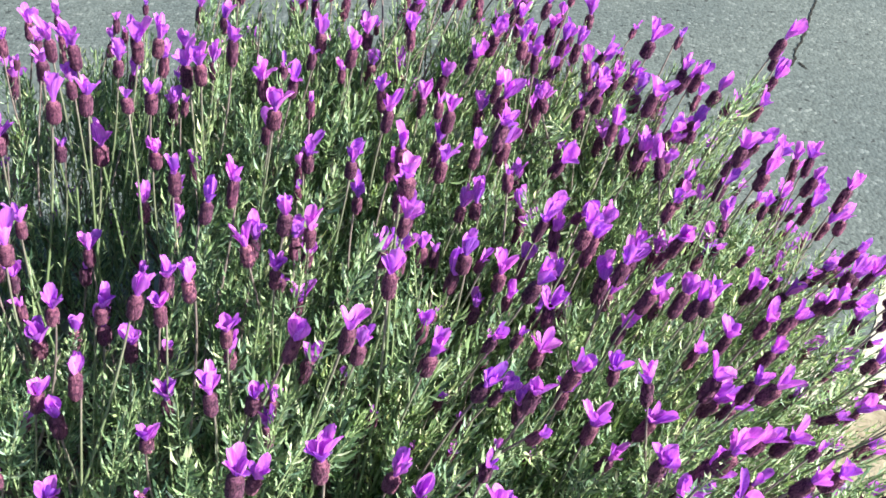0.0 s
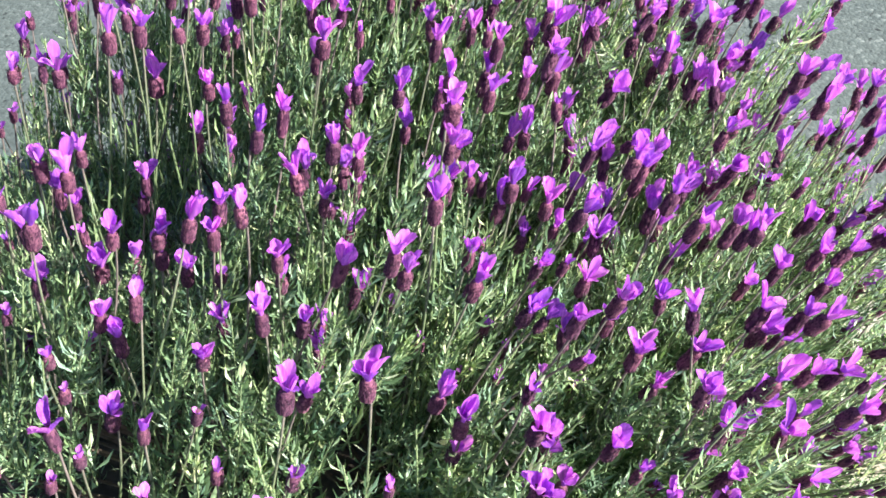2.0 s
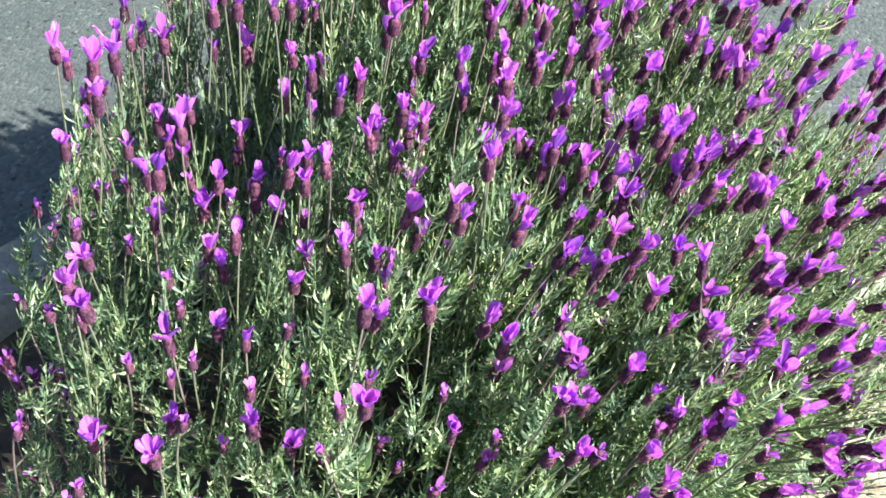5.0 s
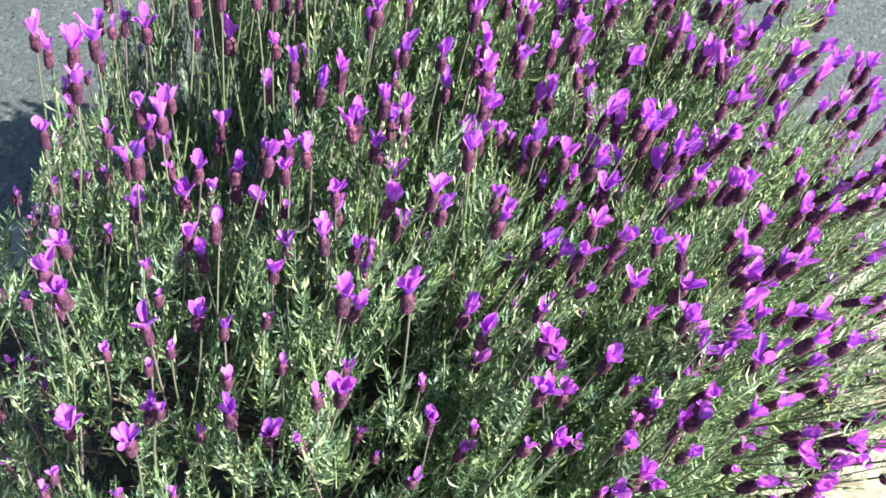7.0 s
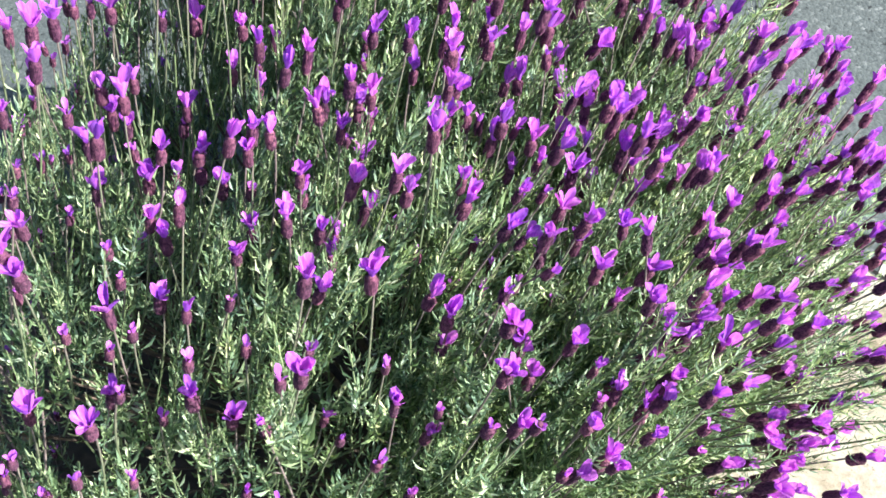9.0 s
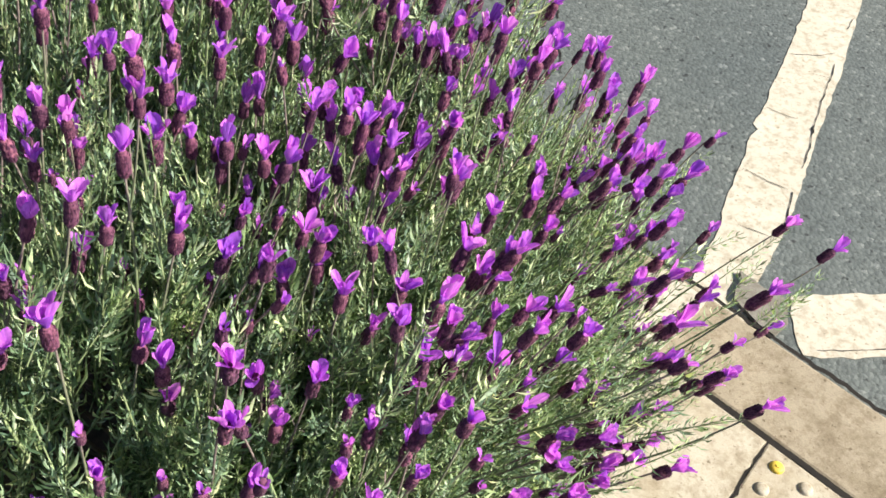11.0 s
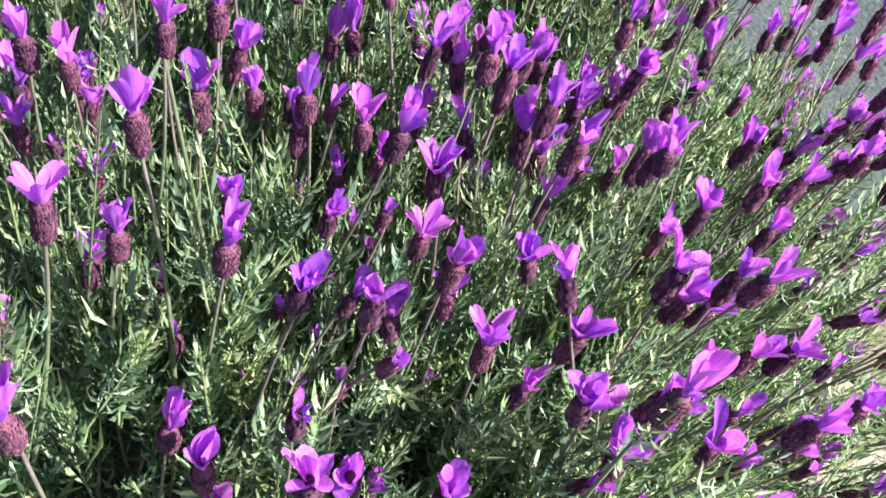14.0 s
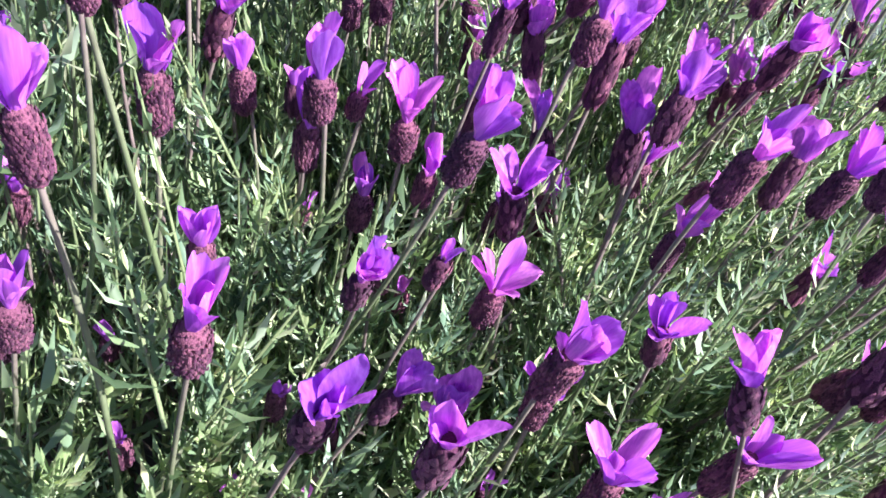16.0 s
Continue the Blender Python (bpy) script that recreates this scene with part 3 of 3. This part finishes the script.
def head_plan(at, way, size, r, small):
    """The pieces of one flower: (mesh, pose in the bush), stalk first, then spike and petals in the stalk's frame."""
    way = Vector(way).normalized()
    turn = way.to_track_quat("Z", "Y").to_matrix().to_4x4() @ Matrix.Rotation(r.uniform(0, math.tau), 4, "Z")
    k = r.choice((3, 4)) if small else r.choice((0, 1, 2, 5, 0, 1))
    fat = r.uniform(0.88, 1.12)
    stalk = (r.choice(STALKS), Matrix.Translation(Vector(at)) @ turn @ Matrix.Diagonal((size, size, size, 1)))
    pieces = [(SPIKES[k], Matrix.Diagonal((fat, fat, r.uniform(0.85, 1.15), 1)))]
    many = r.choice((3, 3, 4)) if small else r.choice((5, 5, 6, 6, 7))
    first, flare = r.uniform(0, math.tau), r.choice((0.07, 0.13, 0.19, 0.29))
    for i in range(many):
        ang = first + i * math.tau / many + r.uniform(-0.45, 0.45)
        s = (0.66 if small else 1.14) * r.uniform(0.70, 1.15)
        pieces.append((r.choice(PETALS), Matrix.Translation((0, 0, SPIKE_LEN[k] * 0.90)) @ Matrix.Rotation(ang, 4, "Z") @ Matrix.Translation((0, 0.0017, r.uniform(-0.002, 0.0)))
                       @ Matrix.Rotation(-flare * r.uniform(0.3, 1.8), 4, "X") @ Matrix.Rotation(r.uniform(-0.25, 0.25), 4, "Y") @ Matrix.Diagonal((s * r.uniform(0.66, 1.0), s, s, 1))))
    return stalk, pieces


def flower(plan):
    """A stalk with its spike and petals, as parts of the bush."""
    (mesh, m), pieces = plan
    stalk = new("flower_stalk", mesh)
    stalk.parent, stalk.matrix_basis = bush, m
    for mesh, m in pieces:
        piece = new(mesh.name.split(".")[0], mesh)
        piece.parent, piece.matrix_basis = stalk, m


def joined(name, plans, label):
    """Many flowers in one mesh."""
    verts, loops, sizes, mats, start = [], [], [], [], 0
    kinds = [STALK, SPIKE, PETAL]
    for (mesh, m), pieces in plans:
        for part_mesh, part_m in [(mesh, m)] + [(PLAIN_SPIKES.get(p, p), m @ q) for p, q in pieces]:
            co = np.empty(len(part_mesh.vertices) * 3, np.float32)
            part_mesh.vertices.foreach_get("co", co)
            mat = np.array(part_m)
            verts.append(co.reshape(-1, 3) @ mat[:3, :3].T + mat[:3, 3])
            ids = np.empty(len(part_mesh.loops), np.int32)
            part_mesh.loops.foreach_get("vertex_index", ids)
            loops.append(ids + start)
            size = np.empty(len(part_mesh.polygons), np.int32)
            part_mesh.polygons.foreach_get("loop_total", size)
            sizes.append(size)
            mats.append(np.full(len(size), kinds.index(part_mesh.materials[0])))
            start += len(part_mesh.vertices)
    me = raw_mesh(name, np.concatenate(verts), np.concatenate(loops), np.concatenate(sizes), STALK)
    me.materials.append(SPIKE)
    me.materials.append(PETAL)
    me.polygons.foreach_set("material_index", np.concatenate(mats).astype(np.int32))
    ob = new(name, me)
    ob.parent = bush
    return tagged(ob, label, kind="stuff")


# places of the heads that can be told apart, by the part of the bush
BIG_HEADS = [
    (-0.038, 0.766, 0.700, 1.10), (0.087, 0.798, 0.695, 1.10), (-0.167, 0.401, 0.791, 1.15), (0.227, 0.333, 0.733, 1.30), (-0.119, 0.356, 0.745, 1.10),
    (-0.005, 0.445, 0.773, 1.30), (0.158, 0.562, 0.713, 1.20), (-0.069, 0.203, 0.766, 1.10), (-0.088, 0.293, 0.752, 1.10), (0.305, 0.349, 0.673, 1.25),
    (0.301, 0.430, 0.673, 1.25), (-0.026, 0.429, 0.711, 1.10), (0.137, 0.421, 0.696, 1.20), (0.109, 0.487, 0.720, 1.15), (-0.005, 0.591, 0.723, 1.25),
    (0.202, 0.491, 0.709, 1.15), (0.255, 0.517, 0.672, 1.15), (-0.028, 0.392, 0.773, 1.20)]
RIGHT_HEADS = [
    (0.292, 0.461, 0.599), (0.203, 0.412, 0.644), (0.276, 0.468, 0.600), (0.252, 0.618, 0.628), (0.291, 0.515, 0.629), (0.224, 0.630, 0.626), (0.247, 0.485, 0.715),
    (0.355, 0.655, 0.601), (0.355, 0.456, 0.557), (0.360, 0.637, 0.564), (0.377, 0.563, 0.558), (0.391, 0.630, 0.538), (0.322, 0.398, 0.515), (0.398, 0.540, 0.508),
    (0.388, 0.436, 0.454), (0.365, 0.395, 0.602), (0.329, 0.393, 0.414), (0.302, 0.645, 0.743), (0.417, 0.369, 0.401), (0.351, 0.537, 0.580), (0.318, 0.419, 0.543),
    (0.303, 0.657, 0.719), (0.222, 0.618, 0.617), (0.251, 0.403, 0.551)]
MIDDLE_HEADS = [
    (0.004, 0.493, 0.824), (-0.046, 0.586, 0.758), (0.027, 0.424, 0.707), (-0.003, 0.515, 0.719), (0.019, 0.460, 0.696), (0.052, 0.532, 0.708), (0.014, 0.557, 0.684),
    (0.043, 0.538, 0.674), (0.051, 0.646, 0.657), (0.029, 0.567, 0.595), (-0.095, 0.542, 0.628), (-0.099, 0.394, 0.647), (-0.093, 0.405, 0.668),
    (0.004, 0.487, 0.789), (-0.078, 0.535, 0.724), (-0.105, 0.508, 0.702), (-0.078, 0.471, 0.628), (-0.128, 0.434, 0.715), (-0.104, 0.397, 0.683),
    (-0.164, 0.553, 0.736), (-0.166, 0.420, 0.755), (-0.177, 0.408, 0.660), (-0.097, 0.537, 0.739), (-0.112, 0.657, 0.669)]
FRONT_HEADS = [
    (0.091, 0.356, 0.574), (0.100, 0.319, 0.589), (0.005, 0.349, 0.664), (0.021, 0.331, 0.660), (0.015, 0.332, 0.609), (0.313, 0.357, 0.544), (0.235, 0.341, 0.573),
    (0.249, 0.284, 0.653), (0.091, 0.250, 0.625), (0.010, 0.264, 0.560), (-0.043, 0.324, 0.722), (0.134, 0.217, 0.614), (0.177, 0.234, 0.596), (0.334, 0.262, 0.525),
    (0.397, 0.261, 0.527)]
MIDDLE_RIGHT_HEADS = [
    (0.153, 0.400, 0.658), (0.188, 0.495, 0.663), (0.177, 0.403, 0.601), (0.119, 0.477, 0.651), (0.194, 0.578, 0.614), (0.151, 0.583, 0.576), (0.125, 0.553, 0.606),
    (0.069, 0.534, 0.704), (0.092, 0.524, 0.664), (0.111, 0.656, 0.621), (0.083, 0.530, 0.688), (0.064, 0.649, 0.663), (0.109, 0.659, 0.648), (0.078, 0.534, 0.569),
    (0.064, 0.526, 0.646), (0.132, 0.428, 0.662)]
FAR_RIGHT_HEADS = [
    (0.313, 0.729, 0.597), (0.347, 0.777, 0.485), (0.201, 0.674, 0.616), (0.292, 0.726, 0.608), (0.261, 0.825, 0.602), (0.364, 0.784, 0.598), (0.294, 0.815, 0.612),
    (0.376, 0.728, 0.665), (0.216, 0.828, 0.609), (0.350, 0.679, 0.688), (0.275, 0.758, 0.630), (0.317, 0.825, 0.635), (0.261, 0.796, 0.599), (0.397, 0.848, 0.648),
    (0.257, 0.797, 0.691), (0.204, 0.833, 0.667), (0.252, 0.855, 0.655), (0.355, 0.874, 0.651), (0.297, 0.850, 0.690), (0.313, 0.837, 0.692), (0.412, 0.867, 0.676),
    (0.260, 0.867, 0.719), (0.390, 0.833, 0.744), (0.393, 0.842, 0.724), (0.333, 0.727, 0.630)]
BACK_HEADS = [
    (0.105, 0.706, 0.640), (0.094, 0.731, 0.667), (0.030, 0.665, 0.695), (-0.138, 0.684, 0.716), (0.035, 0.700, 0.727), (0.130, 0.794, 0.664), (0.189, 0.843, 0.637),
    (-0.024, 0.710, 0.720), (0.006, 0.798, 0.673), (0.091, 0.741, 0.721), (0.029, 0.844, 0.672), (-0.055, 0.864, 0.671), (-0.024, 0.879, 0.656),
    (-0.069, 0.813, 0.724), (-0.112, 0.866, 0.709), (0.112, 0.842, 0.726), (0.084, 0.860, 0.717), (0.060, 0.865, 0.699), (-0.006, 0.843, 0.664),
    (-0.119, 0.719, 0.636), (0.157, 1.017, 0.594), (0.129, 0.865, 0.645), (0.025, 0.736, 0.721), (-0.125, 0.669, 0.749), (0.155, 0.753, 0.656)]
LEFT_FRONT_HEADS = [
    (-0.255, 0.195, 0.661), (-0.324, 0.211, 0.636), (-0.328, 0.286, 0.725), (-0.336, 0.295, 0.749), (-0.240, 0.324, 0.655), (-0.338, 0.327, 0.740),
    (-0.255, 0.386, 0.662), (-0.263, 0.392, 0.682), (-0.299, 0.415, 0.756), (-0.250, 0.421, 0.666), (-0.411, 0.455, 0.739), (-0.346, 0.458, 0.750),
    (-0.218, 0.459, 0.662), (-0.236, 0.469, 0.695), (-0.242, 0.471, 0.671), (-0.366, 0.472, 0.788), (-0.305, 0.474, 0.641), (-0.311, 0.496, 0.735),
    (-0.334, 0.501, 0.739), (-0.294, 0.508, 0.613), (-0.388, 0.517, 0.790), (-0.320, 0.537, 0.719), (-0.379, 0.538, 0.785)]
LEFT_BACK_HEADS = [
    (-0.445, 0.548, 0.782), (-0.203, 0.589, 0.729), (-0.475, 0.594, 0.720), (-0.249, 0.614, 0.670), (-0.221, 0.616, 0.652), (-0.245, 0.632, 0.787),
    (-0.415, 0.634, 0.734), (-0.315, 0.642, 0.765), (-0.305, 0.683, 0.746), (-0.257, 0.689, 0.675), (-0.248, 0.693, 0.741), (-0.414, 0.696, 0.682),
    (-0.318, 0.705, 0.668), (-0.359, 0.707, 0.669), (-0.339, 0.712, 0.782), (-0.361, 0.728, 0.749), (-0.212, 0.738, 0.746), (-0.230, 0.750, 0.738),
    (-0.355, 0.757, 0.709), (-0.343, 0.759, 0.746), (-0.308, 0.779, 0.722), (-0.297, 0.810, 0.723), (-0.226, 0.829, 0.692), (-0.289, 0.851, 0.704)]
RIM_FRONT_HEADS = [
    (0.457, 0.368, 0.598), (0.502, 0.372, 0.383), (0.562, 0.378, 0.499), (0.467, 0.405, 0.340), (0.482, 0.422, 0.517), (0.495, 0.425, 0.339), (0.461, 0.429, 0.397),
    (0.545, 0.434, 0.470), (0.490, 0.439, 0.394), (0.536, 0.448, 0.433), (0.554, 0.452, 0.422), (0.453, 0.456, 0.603), (0.488, 0.461, 0.524), (0.575, 0.476, 0.474),
    (0.489, 0.486, 0.414), (0.598, 0.504, 0.513), (0.470, 0.526, 0.603), (0.462, 0.545, 0.569), (0.464, 0.562, 0.632), (0.474, 0.562, 0.428), (0.425, 0.590, 0.604)]
RIM_BACK_HEADS = [
    (0.465, 0.592, 0.509), (0.587, 0.593, 0.391), (0.619, 0.636, 0.360), (0.473, 0.661, 0.436), (0.548, 0.668, 0.303), (0.549, 0.669, 0.531), (0.794, 0.679, 0.387),
    (0.500, 0.687, 0.536), (0.726, 0.700, 0.414), (0.641, 0.732, 0.368), (0.813, 0.733, 0.134), (0.506, 0.735, 0.496), (0.506, 0.737, 0.520), (0.571, 0.748, 0.506),
    (0.440, 0.749, 0.470), (0.461, 0.767, 0.564), (0.466, 0.778, 0.573), (0.501, 0.785, 0.524), (0.634, 0.790, 0.495), (0.448, 0.818, 0.536), (0.516, 0.892, 0.405),
    (0.445, 0.922, 0.464)]
LEFT_BUD_HEADS = [
    (-0.361, 0.287, 0.721), (-0.360, 0.414, 0.654), (-0.319, 0.170, 0.639), (-0.295, 0.264, 0.684), (-0.290, 0.353, 0.687), (-0.285, 0.396, 0.646),
    (-0.279, 0.339, 0.664), (-0.271, 0.274, 0.650), (-0.257, 0.293, 0.651), (-0.248, 0.150, 0.668), (-0.227, 0.214, 0.688), (-0.219, 0.231, 0.617),
    (-0.209, 0.161, 0.654), (-0.204, 0.304, 0.680), (-0.186, 0.453, 0.668), (-0.175, 0.239, 0.707), (-0.172, 0.327, 0.664), (-0.147, 0.280, 0.670),
    (-0.108, 0.247, 0.678)]
FRONT_BUD_HEADS = [
    (-0.091, 0.282, 0.544), (-0.085, 0.267, 0.697), (-0.065, 0.244, 0.579), (-0.050, 0.488, 0.596), (-0.026, 0.222, 0.587), (-0.025, 0.276, 0.667),
    (-0.019, 0.424, 0.631), (0.017, 0.424, 0.585), (0.020, 0.271, 0.605), (0.036, 0.446, 0.625), (0.037, 0.375, 0.498), (0.047, 0.410, 0.598), (0.053, 0.447, 0.592),
    (0.068, 0.224, 0.677), (0.070, 0.340, 0.544), (0.106, 0.233, 0.671), (0.120, 0.436, 0.555), (0.185, 0.347, 0.539), (0.269, 0.293, 0.577), (0.272, 0.292, 0.528)]


fr = random.Random(11)
placed, plans = [], []
named = [(x, y, z, 0.84 * size, False) for x, y, z, size in BIG_HEADS]
for some, bud in ((RIGHT_HEADS, False), (MIDDLE_HEADS, False), (FRONT_HEADS, False), (MIDDLE_RIGHT_HEADS, False), (FAR_RIGHT_HEADS, False), (BACK_HEADS, False), (LEFT_FRONT_HEADS, False), (LEFT_BACK_HEADS, False), (RIM_FRONT_HEADS, False), (RIM_BACK_HEADS, False), (LEFT_BUD_HEADS, True), (FRONT_BUD_HEADS, True)):
    named += [(x, y, z, fr.uniform(0.86, 1.06) * (1.12 if y > 0.66 or x > 0.44 else 1.0), bud or fr.random() < 0.12) for x, y, z in some]
for x, y, z, size, small in named:
    at = Vector((x, y, z))
    way = Vector(stem_way(x, y, z)) + Vector((fr.gauss(0, 0.07), fr.gauss(0, 0.07), 0))
    at = at - way.normalized() * (0.020 * size + 0.007)
    placed.append(at)
    plans.append((-1.0, head_plan(at, way, size, fr, small)))
HEADS, tall = 970, list(placed)
for _ in range(60000):
    if len(placed) >= HEADS:
        break
    phi, s = fr.uniform(-math.pi, math.pi), fr.random()
    front, right = math.cos(phi - radians(-135)), max(0.0, math.cos(phi - radians(15)))
    if front > 0.3 and s > 0.35 and fr.random() < 0.5:
        continue
    if max(math.cos(phi - radians(60)), 0.95 * math.cos(2 * (phi - radians(145))), 0.38) < fr.random() * 0.9:
        continue
    at, way = bush_point(np.array([phi]), np.array([s]))
    at, way = Vector(at[0]), Vector(way[0])
    if hollow_at(at.x, at.y) > 0.3 or (-0.45 < at.x < 0.45 and 0.18 < at.y < 0.72 and at.z > 0.42 and fr.random() < (0.68 if at.x < 0.08 or at.y < 0.48 else 0.3)) or (at.y > 0.72 and fr.random() < 0.45):
        continue
    at += way * (fr.uniform(-0.03, 0.06) + (0.035 * right * fr.random() if s > 0.4 else 0.0))
    if at.z < 0.07 or any((at - p).length < 0.021 for p in placed) or any((at - p).length < 0.034 for p in tall):
        continue
    placed.append(at)
    small = (front > 0.3 and s > 0.35) or fr.random() < 0.25
    loose = 0.10 + 0.10 * right
    way += Vector((fr.gauss(0, loose), fr.gauss(0, loose), fr.gauss(0, loose)))
    plans.append((at.y - 0.4 * at.x, head_plan(at, way, fr.uniform(0.84, 1.14), fr, small)))
# leafy shoots close under the heads
stems = [(plan[0][1].to_translation(), plan[0][1].to_3x3() @ Vector((0, 0, 1))) for _, plan in plans for _ in range(3 if plan[0][1].to_translation().y > 0.62 or plan[0][1].to_translation().x > 0.42 else 2) if hollow_at(*plan[0][1].to_translation()[:2]) < 0.22]
sr = np.random.default_rng(8)
near_at, near_way = np.array([tuple(a) for a, _ in stems]), unit(np.array([tuple(w) for _, w in stems]))
leafy(near_at + sr.normal(0, 0.011, near_at.shape), unit(near_way + sr.normal(0, 0.16, near_way.shape)), 0.008, 0.075, 0.0190, 0.09, 0.0085, 9, 0.0008)
plans.sort(key=lambda p: p[0])
for _, plan in plans[:300]:
    flower(plan)
rest = [plan for _, plan in plans[300:]]
for k in range(6):
    joined("bloom", rest[k::6], "purple lavender heads on the far side of the bush")
